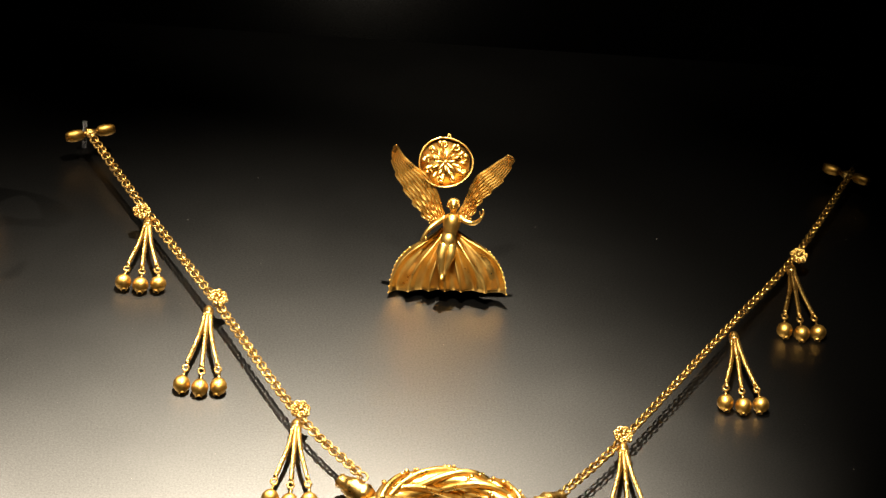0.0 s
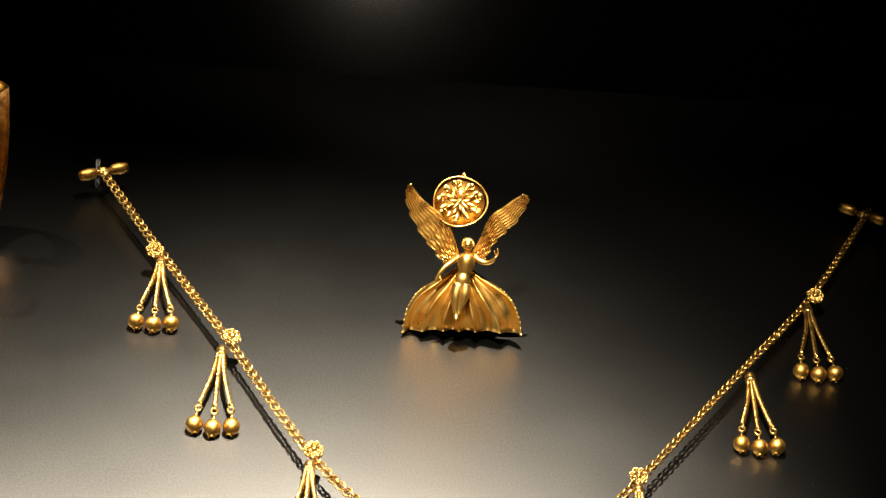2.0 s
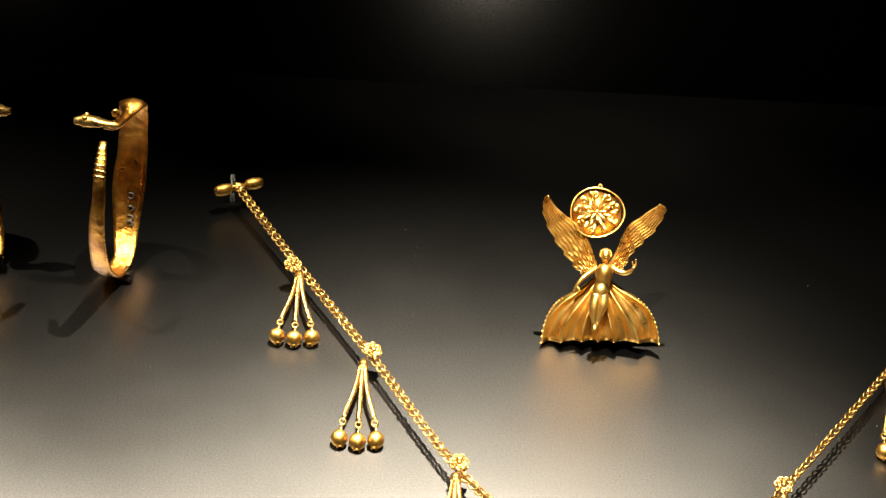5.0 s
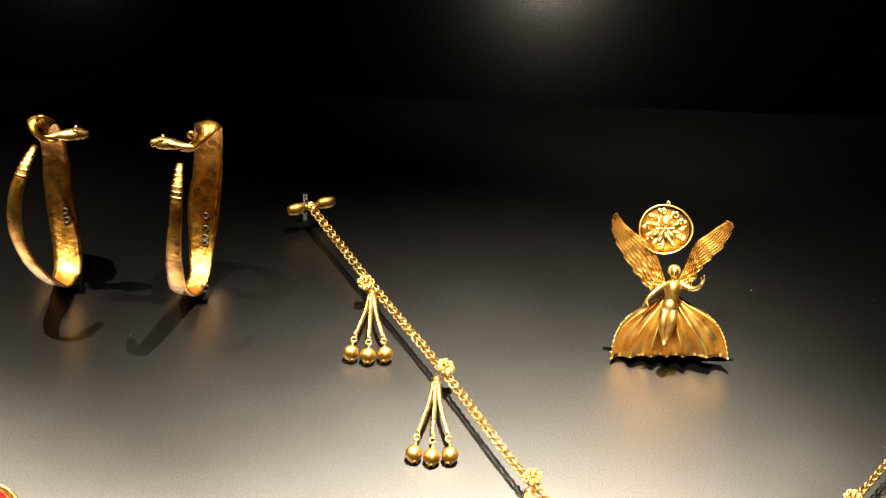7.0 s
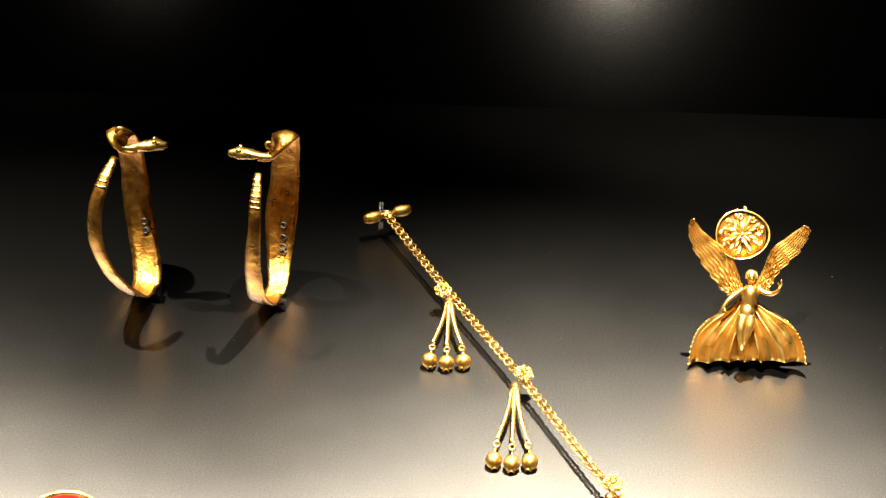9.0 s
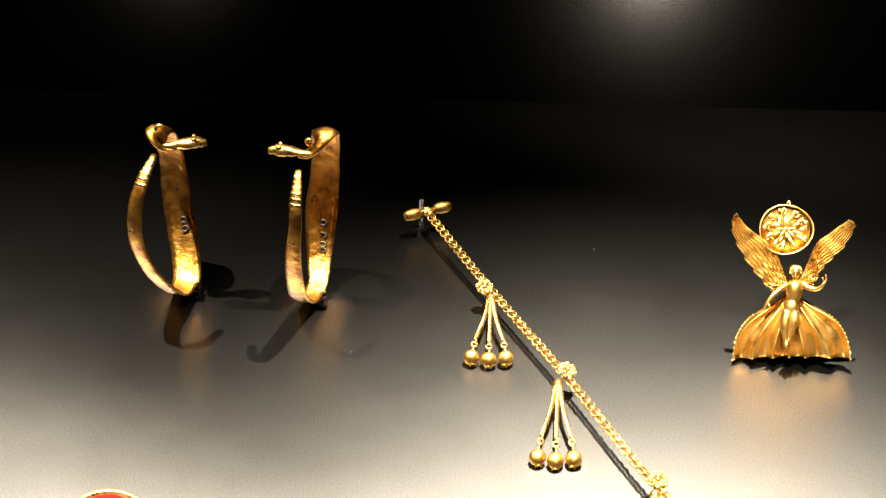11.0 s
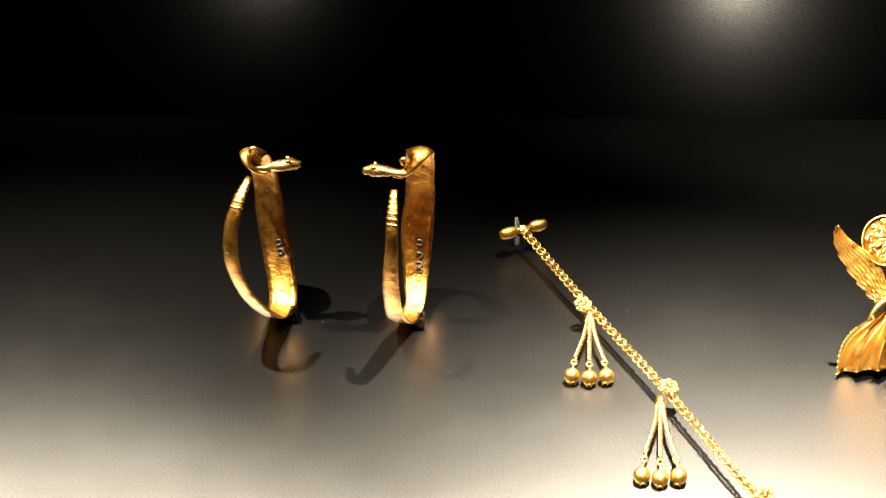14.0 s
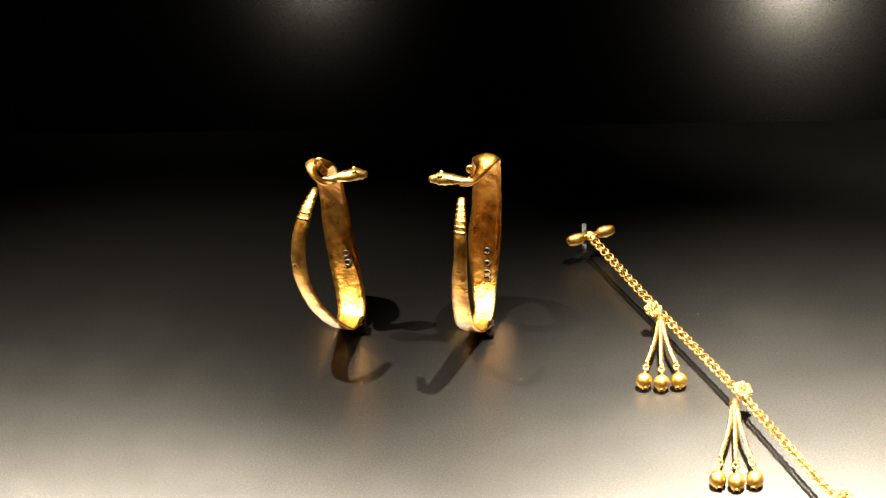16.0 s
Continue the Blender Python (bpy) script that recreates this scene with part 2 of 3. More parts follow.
def rosette_mesh():
    """A small filigree flower of wire loops round a granule."""
    bm = bmesh.new()
    for k in range(7):
        a = 2 * math.pi * k / 7
        c = Vector((2.35 * math.cos(a), 2.35 * math.sin(a), 0.2))
        tube(bm, [c + Vector((1.15 * math.cos(b), 1.15 * math.sin(b), 0.35 * math.sin(b * 2))) for b in [2 * math.pi * j / 10 for j in range(10)]], 0.42, 6, closed=True)
        blob(bm, c + Vector((0, 0, 0.2)), (0.6, 0.6, 0.5), 6)
    blob(bm, (0, 0, 0.7), (1.0, 1.0, 0.8), 8)
    revolve(bm, [(0.3, -0.6), (2.9, -0.6), (2.9, -0.2), (0.3, -0.2)], 14)
    return mesh_of("rosette", bm, GOLD)


ROSETTE = rosette_mesh()
for x, y in ((-27, 229.5), (8, 171.5), (42, 102.5), (160, 101.5), (242.5, 235.3)):
    part("rosette", ROSETTE, None, necklace, "filigree flower rosette", at=mmpose(x - NX, y - NY, 10.0, 25, 0, random.uniform(0, 50)))


def terminal(x, y, z, turn):
    """The chain's end: a ring between two small barrel beads."""
    at = mmpose(x - NX, y - NY, z, 0, 0, turn)
    bm = bmesh.new()
    tube(bm, [(-5, 0, 0), (5, 0, 0)], 1.3, 8)
    tube(bm, [(2.0 * math.cos(a), 2.0 * math.sin(a), 0) for a in [2 * math.pi * k / 12 for k in range(12)]], 0.9, 6, closed=True)
    bar = part("terminal", bm, GOLD, necklace, at=at)
    for s in (-1, 1):
        bm = bmesh.new()
        revolve(bm, [(0.5, -3.9), (1.4, -3.8), (2.2, -2.6), (2.55, 0), (2.3, 2.4), (1.7, 3.9), (1.1, 3.9), (0.9, 2.9)], 18)
        part("bead", bm, GOLD_MATTE, bar, at=mmpose(6.9 * s, 0, 0, 0, 90 * s, 0))


terminal(-54, 289, 10, 30)
terminal(273, 306, 10, -28)

# The knot in the middle of the necklace: two interlaced thick loops with filigree and granules.
bm = bmesh.new()
for s in (-1, 1):
    path = spline([(33 * s, -12, 3), (24 * s, -2, 4), (5 * s, 7.5, 7 + 2 * s), (-17 * s, 6.5, 6), (-26 * s, -6, 5), (-18 * s, -20, 6), (4 * s, -21, 7 - 2 * s), (24 * s, -13, 4), (33 * s, -8, 3)], 56)
    tube(bm, path, 3.6, 12)
    for ph in range(5):
        tube(bm, [(p[0], p[1] + 4.1 * math.cos(k * 0.28 + ph * 1.257), p[2] + 4.1 * math.sin(k * 0.28 + ph * 1.257)) for k, p in enumerate(path)], 1.35, 7)
    for k in range(2, 54):
        for _ in range(2):
            a, r = random.uniform(0.0, 2.9), random.uniform(0.5, 1.1)
            at = Vector((path[k][0] + random.uniform(-1, 1), path[k][1] + 5.1 * math.cos(a), path[k][2] + 5.1 * math.sin(a)))
            blob(bm, at, (r, r, r * 0.8), 6)
part("knot", bm, GOLD_FIGURE, necklace, "thick interlaced gold knot with filigree")
for s in (-1, 1):
    bm = bmesh.new()
    revolve(bm, [(0.6, -7), (3.4, -6.5), (4.3, -4), (3.6, -2), (4.4, 0), (3.4, 3), (2.4, 6), (2.8, 7), (1.0, 8)], 16)
    part("collar", bm, GOLD, necklace, at=mmpose(34 * s, 3, 6, 0, 90, 0) @ pose(0, 0, 0, -40 * s if s > 0 else 40 + 180, 0, 0))


# ---- clear support pins ----
def rod(name, pts, r, material, label, category):
    bm = bmesh.new()
    tube(bm, pts, r, 10)
    return tagged(part(name, bm, material), label, category)


rod("support_pin", [(-57, 294, 0), (-57, 294, 12.5)], 1.1, ACRYLIC, "clear acrylic pin holding the chain's end", "pin")
rod("support_pin", [(277, 312, 0), (277, 312, 12.5)], 1.1, ACRYLIC, "clear acrylic pin holding the chain's end", "pin")


# ---- the winged pendant and its disc ----
def figure(u, h, out=0.0):
    return Vector((u * 0.227, h * 0.227, out * 0.227))


def limb(bm, pts, radii, sides=10):
    p = spline([(*a, r) for a, r in zip(pts, radii)], 4 * len(pts))
    tube(bm, [figure(*q[:3]) for q in p], [q[3] * 0.227 for q in p], sides)


def wing(bm, s, outer, inner):
    """A curved sheet of fused flight feathers between an outer and an inner edge, with short overlapping feathers over its root."""
    n, m = 60, 71
    a, b = spline(outer, n), spline(inner, n)
    # the free feather tips make the outer edge jagged
    for i in range(n):
        away = (a[i] - b[i]) / max(1.0, np.linalg.norm(a[i] - b[i]))
        a[i] = a[i] + away * (5.0 * ((i / (n - 1) * 8.5) % 1.0) - 2.0) * (1 - (i / (n - 1)) ** 3)

    def place(i, v, lift):
        p, q = a[i], b[i]
        f = i / (n - 1)
        w = p + (q - p) * v
        bulge = 5.0 * math.sin(math.pi * v) * (1 - 0.5 * f)
        return figure(w[0] * s, w[1], -9 + 7 * f * f + bulge + lift)

    front, rear = [], []
    for i in range(n):
        f = i / (n - 1)
        row = []
        for j in range(m):
            v = j / (m - 1)
            # long feathers, each a rounded ridge between sharp furrows
            ridge = abs(math.sin(math.pi * 7 * (v + 0.05 * math.sin(3 * f)))) ** 0.35
            # rows of short feathers on the lower half of the wing
            short = max(0.0, 1 - f * 2.3)
            step = (f * 13 + 0.5 * (int(v * 7) % 2)) % 1.0
            row.append((v, 8.5 * ridge * (1 - 0.5 * f) + 5.0 * short * (1 - step)))
        front.append([bm.verts.new(place(i, v, lift)) for v, lift in row])
        rear.append([bm.verts.new(place(i, v, -2.5)) for v, _ in row])
    for i in range(n - 1):
        for j in range(m - 1):
            bm.faces.new((front[i][j], front[i][j + 1], front[i + 1][j + 1], front[i + 1][j]))
            bm.faces.new((rear[i][j], rear[i + 1][j], rear[i + 1][j + 1], rear[i][j + 1]))
        bm.faces.new((front[i][0], front[i + 1][0], rear[i + 1][0], rear[i][0]))
        bm.faces.new((front[i][-1], rear[i][-1], rear[i + 1][-1], front[i + 1][-1]))
    for j in range(m - 1):
        bm.faces.new((front[0][j], rear[0][j], rear[0][j + 1], front[0][j + 1]))
        bm.faces.new((front[-1][j], front[-1][j + 1], rear[-1][j + 1], rear[-1][j]))
    # the leading edge
    tube(bm, [figure(c[0] * s, c[1], -6 + 6 * (k / (n - 1)) ** 2) for k, c in enumerate(b)], np.linspace(0.85, 0.35, n), 7)


bm = bmesh.new()
# billowing skirt: radial pleats from the waist to a scalloped hem
N, M = 121, 24
grid = []
for j in range(M):
    s = j / (M - 1)
    row = []
    for i in range(N):
        a = -1 + 2 * i / (N - 1)
        p0, p1, p2, p3 = np.array((a * 14, 114)), np.array((a * 34, 86)), np.array((a * 98, 42 + 50 * a * a)), np.array((a * 103, 7 - 6 * a * a ))
        q = (1 - s) ** 3 * p0 + 3 * s * (1 - s) ** 2 * p1 + 3 * s * s * (1 - s) * p2 + s**3 * p3
        out = 26 * math.sin(1.9 * s) * (1 - 0.55 * a * a) + 11.0 * s**0.6 * (1 - 2 * math.sqrt(math.sin(a * 10.5 + 0.7 * math.sin(2.5 * s + 2 * a) + 0.6 * math.sin(5 * a)) ** 2 + 0.04)) + 1.1 * s * math.cos(a * 43 + 1 + 2 * s)
        row.append((q[0], q[1], out - 12))
    grid.append(row)
front = [[bm.verts.new(figure(*q)) for q in row] for row in grid]
rear = [[bm.verts.new(figure(q[0] * 0.995, q[1], q[2] - 9)) for q in row] for row in grid]
for j in range(M - 1):
    for i in range(N - 1):
        bm.faces.new((front[j][i], front[j][i + 1], front[j + 1][i + 1], front[j + 1][i]))
        bm.faces.new((rear[j][i], rear[j + 1][i], rear[j + 1][i + 1], rear[j][i + 1]))
for i in range(N - 1):
    bm.faces.new((front[-1][i], front[-1][i + 1], rear[-1][i + 1], rear[-1][i]))
    bm.faces.new((front[0][i], rear[0][i], rear[0][i + 1], front[0][i + 1]))
for j in range(M - 1):
    bm.faces.new((front[j][0], front[j + 1][0], rear[j + 1][0], rear[j][0]))
    bm.faces.new((front[j][-1], rear[j][-1], rear[j + 1][-1], front[j + 1][-1]))
for j in range(12, M):
    for i in (0, N - 1):
        blob(bm, figure(*grid[j][i]), (0.45, 0.45, 0.45), 6)
# body, limbs and head as plain rounded forms
limb(bm, [(6, 144, 14), (6, 136, 17), (5, 126, 20), (3, 112, 21), (0, 100, 23), (-3, 88, 22)], [9, 15.5, 15.5, 12, 14, 10])
limb(bm, [(-7, 92, 25), (-11, 76, 31), (-12, 60, 33), (-11, 47, 32), (-10, 39, 34), (-10, 33, 39)], [10.5, 9.5, 7.2, 5.4, 4, 3.4])
limb(bm, [(5, 92, 24), (4, 76, 29), (-1, 60, 30), (-5, 48, 30), (-6, 40, 32)], [10, 9, 6.8, 5, 3.6])
limb(bm, [(7, 142, 14), (8, 150, 15)], [5, 4.6])
blob(bm, figure(8, 159, 17), (1.9, 2.4, 2.1), 14)
blob(bm, figure(8, 165, 13), (2.35, 1.6, 2.0), 12)
blob(bm, figure(8, 157, 26.5), (0.35, 0.6, 0.4), 6)
for k in range(11):
    a = math.pi * (k - 0.5) / 9
    blob(bm, figure(8 + 9.5 * math.cos(a), 160 + 9.5 * math.sin(a), 17), (0.5, 0.5, 0.7), 6)
limb(bm, [(-6, 138, 14), (-20, 129, 17), (-33, 119, 22), (-41, 109, 25), (-47, 99, 26)], [6, 5, 4.2, 3.2, 2.0])
limb(bm, [(-41, 108, 25), (-38, 101, 28), (-39, 97, 28)], [2.0, 1.5, 0.8])
limb(bm, [(19, 139, 14), (30, 132, 18), (42, 130, 22), (52, 135, 26), (57, 143, 28)], [6, 5, 4.2, 3.4, 2.4])
limb(bm, [(57, 142, 28), (60, 148, 28), (59, 156, 28)], [2.4, 1.9, 1.0])
limb(bm, [(57, 143, 28), (54, 149, 29), (54, 152, 29)], [1.6, 1.2, 0.7])
wing(bm, -1, [(24, 122), (38, 128), (56, 150), (75, 176), (93, 208), (101, 236), (99, 254), (94, 261)], [(8, 134), (16, 158), (26, 186), (42, 208), (60, 222), (78, 238), (88, 252), (93, 261)])
wing(bm, 1, [(30, 124), (42, 138), (52, 158), (68, 176), (92, 200), (108, 228), (111, 240), (102, 247)], [(14, 134), (28, 160), (40, 190), (50, 208), (66, 220), (84, 234), (96, 242), (101, 247)])
FIGURE_AT = Matrix.Translation((0.0972, 0.1965, 0.0035)) @ Matrix(((0.997, 0.0, -0.07), (0.045, 0.37, -0.93), (0.068, 0.93, 0.36))).to_4x4()
FIGURE_AT = Matrix.Translation(FIGURE_AT.translation) @ FIGURE_AT.to_quaternion().to_matrix().to_4x4()
pendant = part("winged_figure_pendant", bm, GOLD_FIGURE, at=FIGURE_AT)
tagged(pendant, "gold winged figure pendant with billowing pleated skirt, propped upright", "pendant")

disc = holder("rosette_disc", FIGURE_AT @ Matrix.Translation(figure(-8, 230, -14) * MM) @ pose(0, 0, 0, -14, 4, 0))
tagged(disc, "round gold disc with raised rim and flower rosette", "pendant disc")
bm = bmesh.new()
revolve(bm, [(0.5, -1.4), (9.8, -1.2), (9.8, -0.6), (0.5, -0.6)], 40)
part("backplate", bm, GOLD_FIGURE, disc)
bm = bmesh.new()
lean = lambda a: 1 + 0.035 * math.sin(a + 0.6) * math.cos(2 * a) + 0.02 * math.cos(3 * a + 1)  # noqa: E731
around = [2 * math.pi * k / 60 for k in range(60)]
loops = [[(r * lean(a) * math.cos(a), r * 0.92 * lean(a) * math.sin(a), z) for a in around] for r, z in ((10.2, -1.6), (10.7, -1.5), (10.9, 1.3), (10.6, 1.7), (10.3, 1.3))]
rings(bm, loops, closed=True)
part("rim", bm, GOLD_FIGURE, disc)
for ringno, (n, r, size) in enumerate(((8, 2.2, (2.3, 0.62, 0.5)), (8, 3.6, (2.6, 0.7, 0.5)), (11, 6.3, (2.3, 1.0, 0.8)))):
    for k in range(n):
        a = 2 * math.pi * (k + 0.5 * ringno + random.uniform(-0.12, 0.12)) / n
        bm = bmesh.new()
        tilt = -0.3 + random.uniform(-0.2, 0.2)
        stretch = random.uniform(0.8, 1.15)
        blob(bm, (r * math.cos(a), r * math.sin(a) * 0.94, 1.6 - 0.75 * ringno), (size[0] * stretch, size[1], size[2]), 10, Matrix.Rotation(a, 3, "Z") @ Matrix.Rotation(tilt, 3, "Y"))
        part("petal", bm, GOLD_FIGURE, disc)
for k in range(7):
    a = 2 * math.pi * (k + 0.2 + random.uniform(-0.2, 0.2)) / 7
    bm = bmesh.new()
    r = random.uniform(0.7, 1.15)
    revolve(bm, [(0.2 * r, 1.0), (0.8 * r, 0.9), (1.15 * r, 0.3), (1.2 * r, -0.5), (0.3 * r, -0.6)], 12, Matrix.Translation((8.4 * math.cos(a), 7.8 * math.sin(a), 0.2)))
    part("boss", bm, GOLD_FIGURE, disc)
bm = bmesh.new()
blob(bm, (0, 0, 1.5), (1.1, 1.1, 0.7), 10)
part("flower_centre", bm, GOLD_FIGURE, disc)
for k in range(9):
    a = 2 * math.pi * (k + 0.35) / 9
    bm = bmesh.new()
    turns = [a + 2.4 + b for b in np.linspace(0, 5.2, 14)]
    tube(bm, [(7.9 * math.cos(a) + (1.5 - 0.07 * j) * math.cos(b), 7.4 * math.sin(a) + (1.5 - 0.07 * j) * math.sin(b), 0.0) for j, b in enumerate(turns)], 0.48, 6)
    blob(bm, (7.9 * math.cos(a), 7.4 * math.sin(a), 0.0), (0.55, 0.55, 0.5), 6)
    part("scroll", bm, GOLD_FIGURE, disc)
bm = bmesh.new()
tube(bm, [(1.6 + 0.55 * math.cos(a), 10.3 + 0.8 * math.sin(a), -0.4) for a in [2 * math.pi * k / 10 for k in range(10)]], 0.38, 6, closed=True)
part("suspension_loop", bm, GOLD, disc)
rod("support_pin", [(96, 203, 0), (96, 205, 16), (96, 210, 27)], 1.0, DARK, "dark metal pin propping the winged pendant", "pin")


# ---- the two snake bracelets ----
def band(bm, stops, n=90):
    """A hammered strip along a curve: stops of x, y, z, width, the way of its width (x, y, z) and its hollow."""
    fine = spline(stops, n)
    loops = []
    for k, q in enumerate(fine):
        p, w, side, hollow = Vector(q[:3]), q[3] / 2, Vector(q[4:7]).normalized(), q[7]
        d = Vector(fine[min(k + 1, n - 1)][:3] - fine[max(k - 1, 0)][:3]).normalized()
        side = (side - d * side.dot(d)).normalized()
        out = d.cross(side)
        w *= 1 + 0.05 * noise.noise((q[0] * 0.15, q[1] * 0.15, q[2] * 0.15))
        dent = 0.35 * noise.noise((q[0] * 0.25, q[1] * 0.25, q[2] * 0.25))
        section = [(-1, 0), (-0.6, 0.64), (0, 1.0), (0.6, 0.64), (1, 0)]
        upper = [p + side * (a * w) + out * (hollow * b + dent + 0.35) for a, b in section]
        lower = [p + side * (a * w) + out * (hollow * b + dent - 0.35) for a, b in section[::-1]]
        loops.append(upper + lower)
    rings(bm, loops)


def bracelet(base, front, back, head_from, head_to, scroll, hand=1):
    """A snake that winds from its tail up the front, down under and up the back to a curl and its head. All places from the base."""
    thing = holder("snake_bracelet", mmpose(*base))
    rel = lambda p: tuple(a - b for a, b in zip(p, base))  # noqa: E731
    side = (0.96 * hand, -0.27 * hand, 0.0)
    stops = [(*rel(p), w, *side, 0.6 * hand) for p, w in front] + [(*rel(p), w, *way, -hollow * hand) for p, w, way, hollow in back]
    bm = bmesh.new()
    band(bm, stops)
    part("band", bm, GOLD_BAND, thing, "hammered gold band")
    a, b = Vector(rel(head_from)), Vector(rel(head_to))
    along = (b - a).normalized()
    up = (Vector((0, 0.15, 1)) - along * along.z).normalized()
    over = along.cross(up)
    turn = Matrix((along, over, up)).transposed()
    length = (b - a).length
    bm = bmesh.new()
    prof = [(-0.45, 1.6, 1.0), (0.0, 2.0, 1.6), (0.2, 2.8, 2.4), (0.42, 3.4, 2.9), (0.6, 3.3, 3.1), (0.75, 2.6, 2.7), (0.9, 2.0, 2.1), (1.0, 1.2, 1.3)]
    loops = [[a + turn @ Vector((s * length, w * math.cos(c), h * math.sin(c) * (1 if math.sin(c) > 0 else 0.55) + 0.5)) for c in [2 * math.pi * k / 12 for k in range(12)]] for s, w, h in [tuple(q) for q in spline(prof, 18)]]
    rings(bm, loops)
    for s in (-1, 1):
        blob(bm, a + turn @ Vector((0.62 * length, 2.0 * s, 2.9)), (1.2, 0.8, 0.8), 8, turn)
        blob(bm, a + turn @ Vector((0.96 * length, 0.7 * s, 1.1)), (0.5, 0.4, 0.4), 6, turn)
    for v in bm.verts:
        v.co += Vector((0.45, 0.45, 0.45)) * noise.noise(v.co * 0.55) + up * 0.4 * noise.noise(v.co * 1.1)
    part("head", bm, GOLD, thing, "snake head with bulging eyes")
    bm = bmesh.new()
    tube(bm, [rel(p) for p in spline(scroll, 22)], np.linspace(0.75, 0.45, 22), 6)
    part("scroll", bm, GOLD, thing, "curled wire scroll")
    for k in range(6):
        q = spline([(*p, w) for p, w in front], 60)[2 + k * 2]
        p, w = Vector(rel(q[:3])), q[3]
        bm = bmesh.new()
        tube(bm, [p + Vector(side) * (w * 0.5 * c) + Vector((-0.1, -0.6 - 0.4 * (1 - c * c), 0.1)) for c in (-1, -0.5, 0, 0.5, 1)], 0.48, 6)
        part("tail_ring", bm, GOLD, thing)
    # unreadable inked inventory marks on the inside of the back, as short strokes
    fine = spline(stops, 200)
    for k in range(4):
        c = min(range(100, 200), key=lambda j: abs(fine[j][2] - 8.0 - 4.0 * k))
        p, d = Vector(fine[c][:3]), Vector(fine[c + 1][:3] - fine[c - 1][:3]).normalized()
        w = Vector(fine[c][4:7]).normalized()
        w = (w - d * w.dot(d)).normalized()
        o = p + d.cross(w) * (fine[c][7] - 0.72 * hand) + w * hand * 1.4
        pts = [o + w * hand * a + d * b for a, b in ((-1.3, 0.9), (0.2, 1.3), (1.3, 0.2), (0.3, -1.0), (-1.2, -0.6))]
        bm = bmesh.new()
        tube(bm, spline(pts if k % 2 else pts[:4], 9), 0.42, 5)
        part("ink_mark", bm, INK, thing, "black inked mark")
    return thing


X, W, Y = (0.97, -0.22, 0.0), (-0.97, 0.22, 0.0), (0.2, 0.95, 0.25)
one = bracelet(
    (-152, 222, 3),
    [((-158, 212, 75), 2.6), ((-161, 203, 70), 4.8), ((-164, 197, 59), 5.8), ((-164, 198, 43), 6.2), ((-160, 205, 25), 6.8), ((-154.5, 215, 11), 8.5), ((-152, 224, 4.5), 10.0)],
    [((-150.5, 235, 6.0), 11.5, X, -0.8), ((-154, 248, 19), 12.5, X, -0.8), ((-157, 254, 32), 12.5, X, -0.6), ((-158, 255, 46), 11.5, X, -0.6),
     ((-159, 252, 58), 11.0, X, -0.8), ((-160, 247, 66.5), 11.0, X, -1.6), ((-161.5, 241, 69.5), 10.0, (0.93, 0.1, -0.12), -2.6), ((-161.5, 236.6, 68), 7.5, (0.6, 0.6, -0.4), -1.8), ((-157.5, 235.5, 66), 5.0, Y, -0.5), ((-153, 236, 66), 4.0, Y, -0.3)],
    (-154, 236, 66), (-141, 237, 67),
    [(-161.5, 236, 73), (-160.5, 236, 75), (-158.6, 236, 75), (-158.4, 236, 73), (-157.0, 236, 71), (-157.4, 236, 68.5), (-159.5, 236, 67)],
)
tagged(one, "gold snake bracelet standing on edge, head turned inward", "bracelet", "pair of snake bracelets")
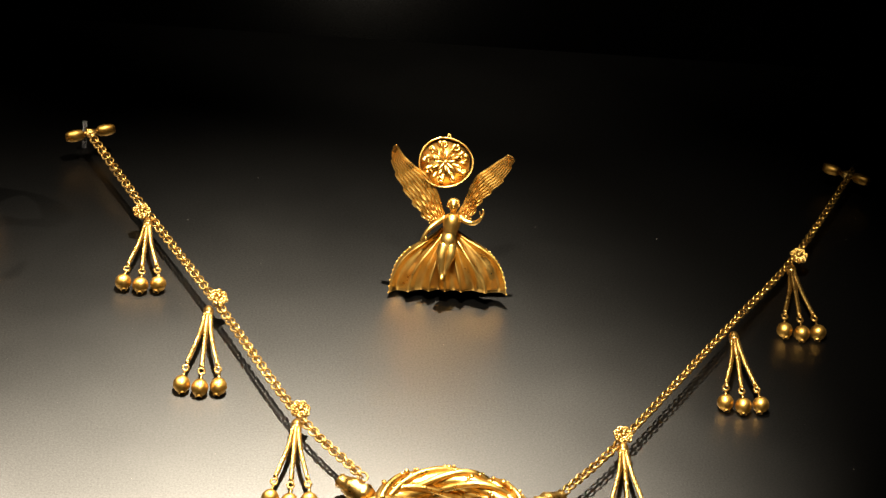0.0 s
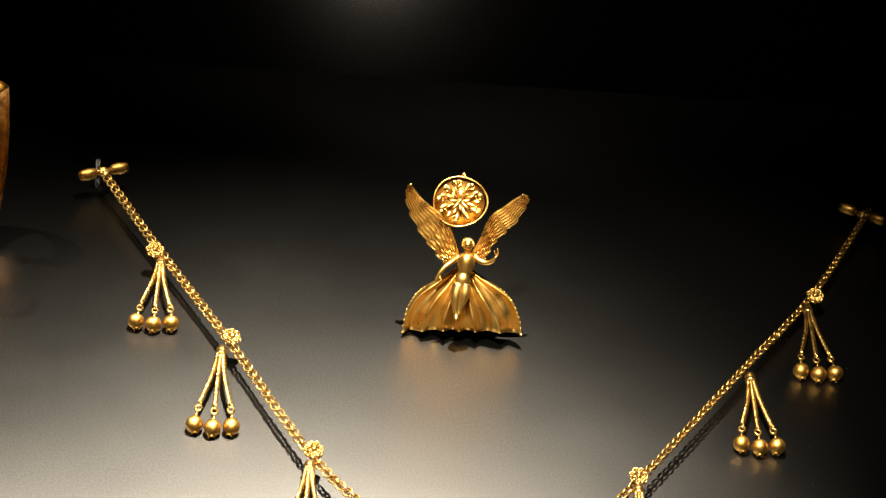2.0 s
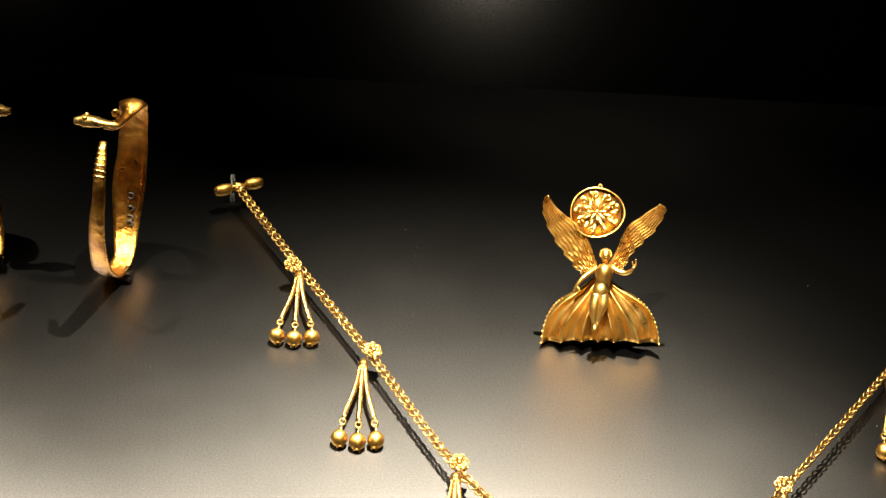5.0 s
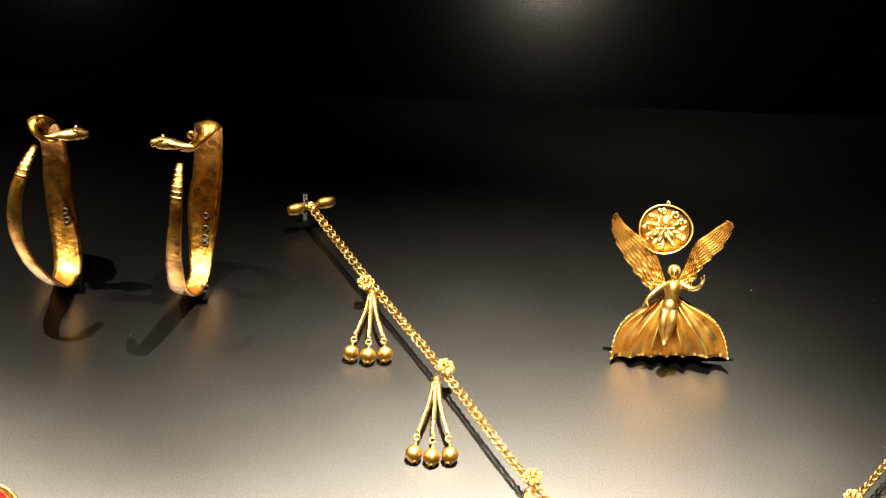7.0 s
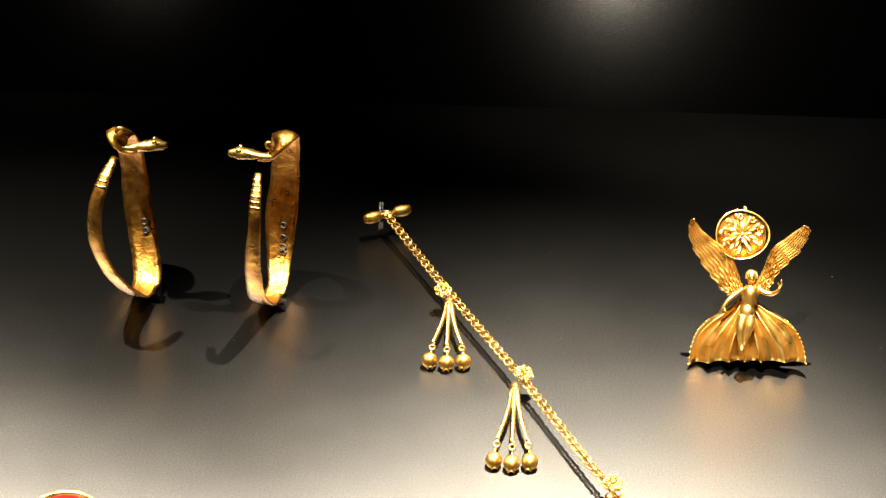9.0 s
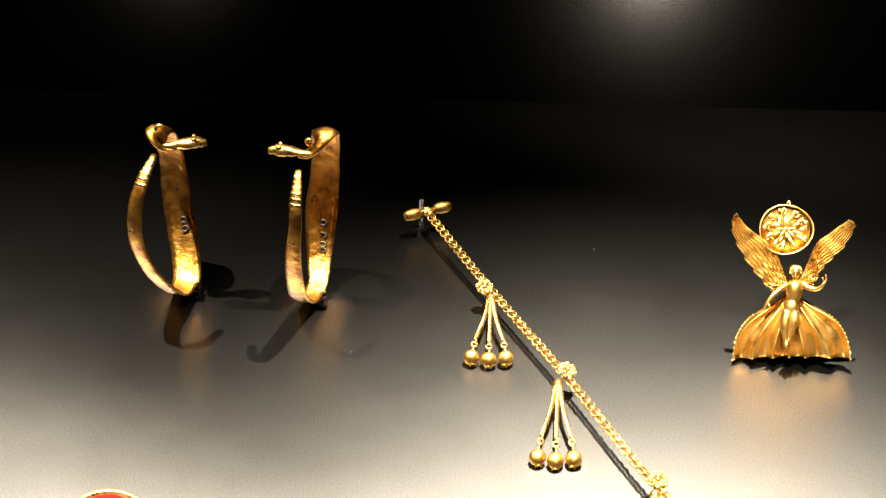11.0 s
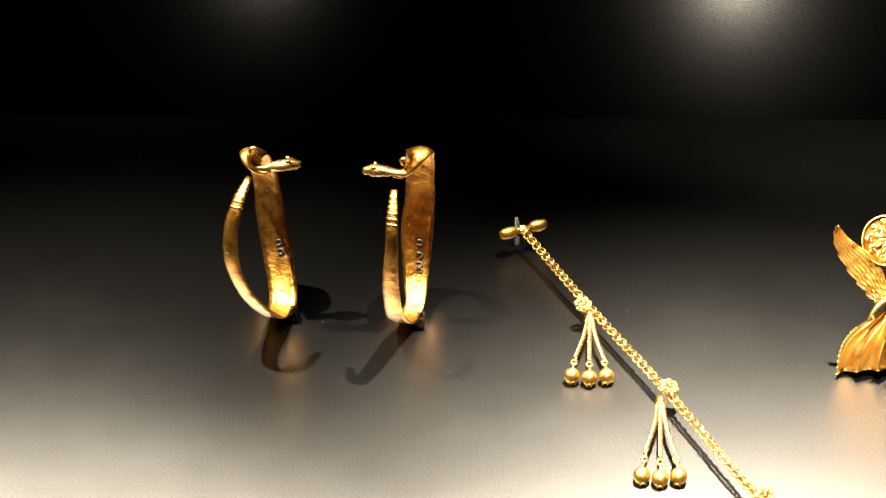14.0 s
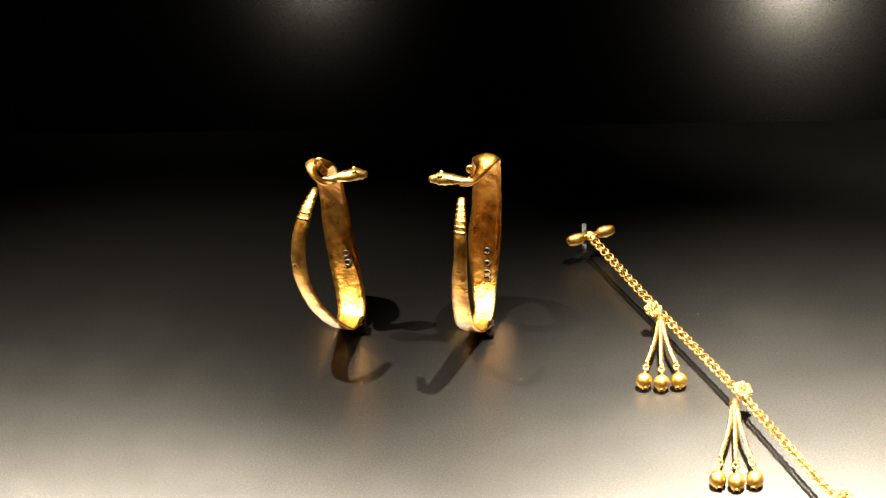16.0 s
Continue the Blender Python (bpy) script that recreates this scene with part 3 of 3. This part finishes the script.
two = bracelet(
    (-100, 220, 3),
    [((-101, 210, 72), 2.6), ((-101, 201, 65), 4.4), ((-101, 196, 55), 5.2), ((-102, 198, 39), 6.4), ((-102, 207, 19), 7.6), ((-101, 216, 9), 8.5), ((-99, 224, 4.0), 9.5)],
    [((-96, 234, 5.5), 8.0, W, -0.8), ((-96.5, 246, 13), 10.8, W, -0.8), ((-96.5, 254, 27), 13.6, W, -0.6), ((-95, 255, 44), 12.5, W, -0.6),
     ((-94.5, 252.5, 58), 12.0, W, -0.8), ((-94, 248, 67.5), 11.5, W, -1.6), ((-93.5, 242, 71.5), 10.5, (-0.93, 0.1, -0.12), -2.6), ((-95, 237, 69.5), 8.0, (-0.6, 0.6, -0.4), -1.8), ((-99.5, 235.5, 65.8), 5.0, (-0.2, 0.95, 0.25), -0.5), ((-104, 235, 65.5), 4.0, (-0.2, 0.95, 0.25), -0.3)],
    (-103.5, 235, 65.5), (-116, 236, 65.5),
    [(-98.6, 236, 70.8), (-99.3, 236, 72), (-100.6, 236, 71.4), (-100.2, 236, 69.8), (-98.4, 236, 68.8), (-98.6, 236, 67.4), (-100.5, 236, 66.6)],
    hand=-1,
)
tagged(two, "gold snake bracelet standing on edge, head facing its pair", "bracelet", "pair of snake bracelets")


for x, y in ((-145.5, 227), (-93, 225)):
    bm = bmesh.new()
    box(bm, (-1.6, -3, 0), (1.6, 3, 5.5))
    box(bm, (-4.5, -2, 0), (1.0, 2, 2.4))
    tagged(part("bracelet_mount", bm, ACRYLIC, smooth=False, at=mmpose(x, y, 0)), "small clear acrylic mount under a bracelet", "mount")

# ---- the red stone in its gold setting ----
medal = holder("garnet_medallion", mmpose(-156, 70.5, 0))
tagged(medal, "oval red garnet in a polished gold setting", "brooch")
bm = bmesh.new()
revolve(bm, [(11.0, 0.0), (13.6, 0.0), (14.2, 3.0), (14.0, 6.6), (13.3, 7.6), (12.2, 7.2), (11.6, 5.6), (11.0, 5.0)], 48)
part("setting", bm, GOLD, medal, "polished gold setting")
bm = bmesh.new()
revolve(bm, [(11.6, 3.0), (11.7, 5.5), (10.6, 7.4), (8.4, 9.0), (5.0, 10.2), (1.5, 10.7), (0.3, 10.75)], 40)
part("stone", bm, GARNET, medal, "deep red domed garnet")

# ---- dust on the board ----
verts, faces = [], []
for _ in range(220):
    x, y, r = random.uniform(-330, 300), random.uniform(40, 290), random.choice((0.07, 0.09, 0.11, 0.15))
    k = len(verts)
    verts += [(x + r, y, r), (x - r * 0.8, y + 0.3 * r, r), (x, y + r, r), (x + 0.2 * r, y - r, r), (x, y, 1.9 * r), (x, y, 0)]
    faces += [(k + a, k + b, k + c) for a, b, c in ((0, 2, 4), (2, 1, 4), (1, 3, 4), (3, 0, 4), (2, 0, 5), (1, 2, 5), (3, 1, 5), (0, 3, 5))]
dust_mesh = bpy.data.meshes.new("dust")
dust_mesh.from_pydata([[c * MM for c in v] for v in verts], [], faces)
dust_mesh.materials.append(plain("pale_dust", (0.30, 0.28, 0.25), 0.8))
tagged(new("dust", dust_mesh), "fine pale dust specks on the dark board", "dust", kind="stuff")
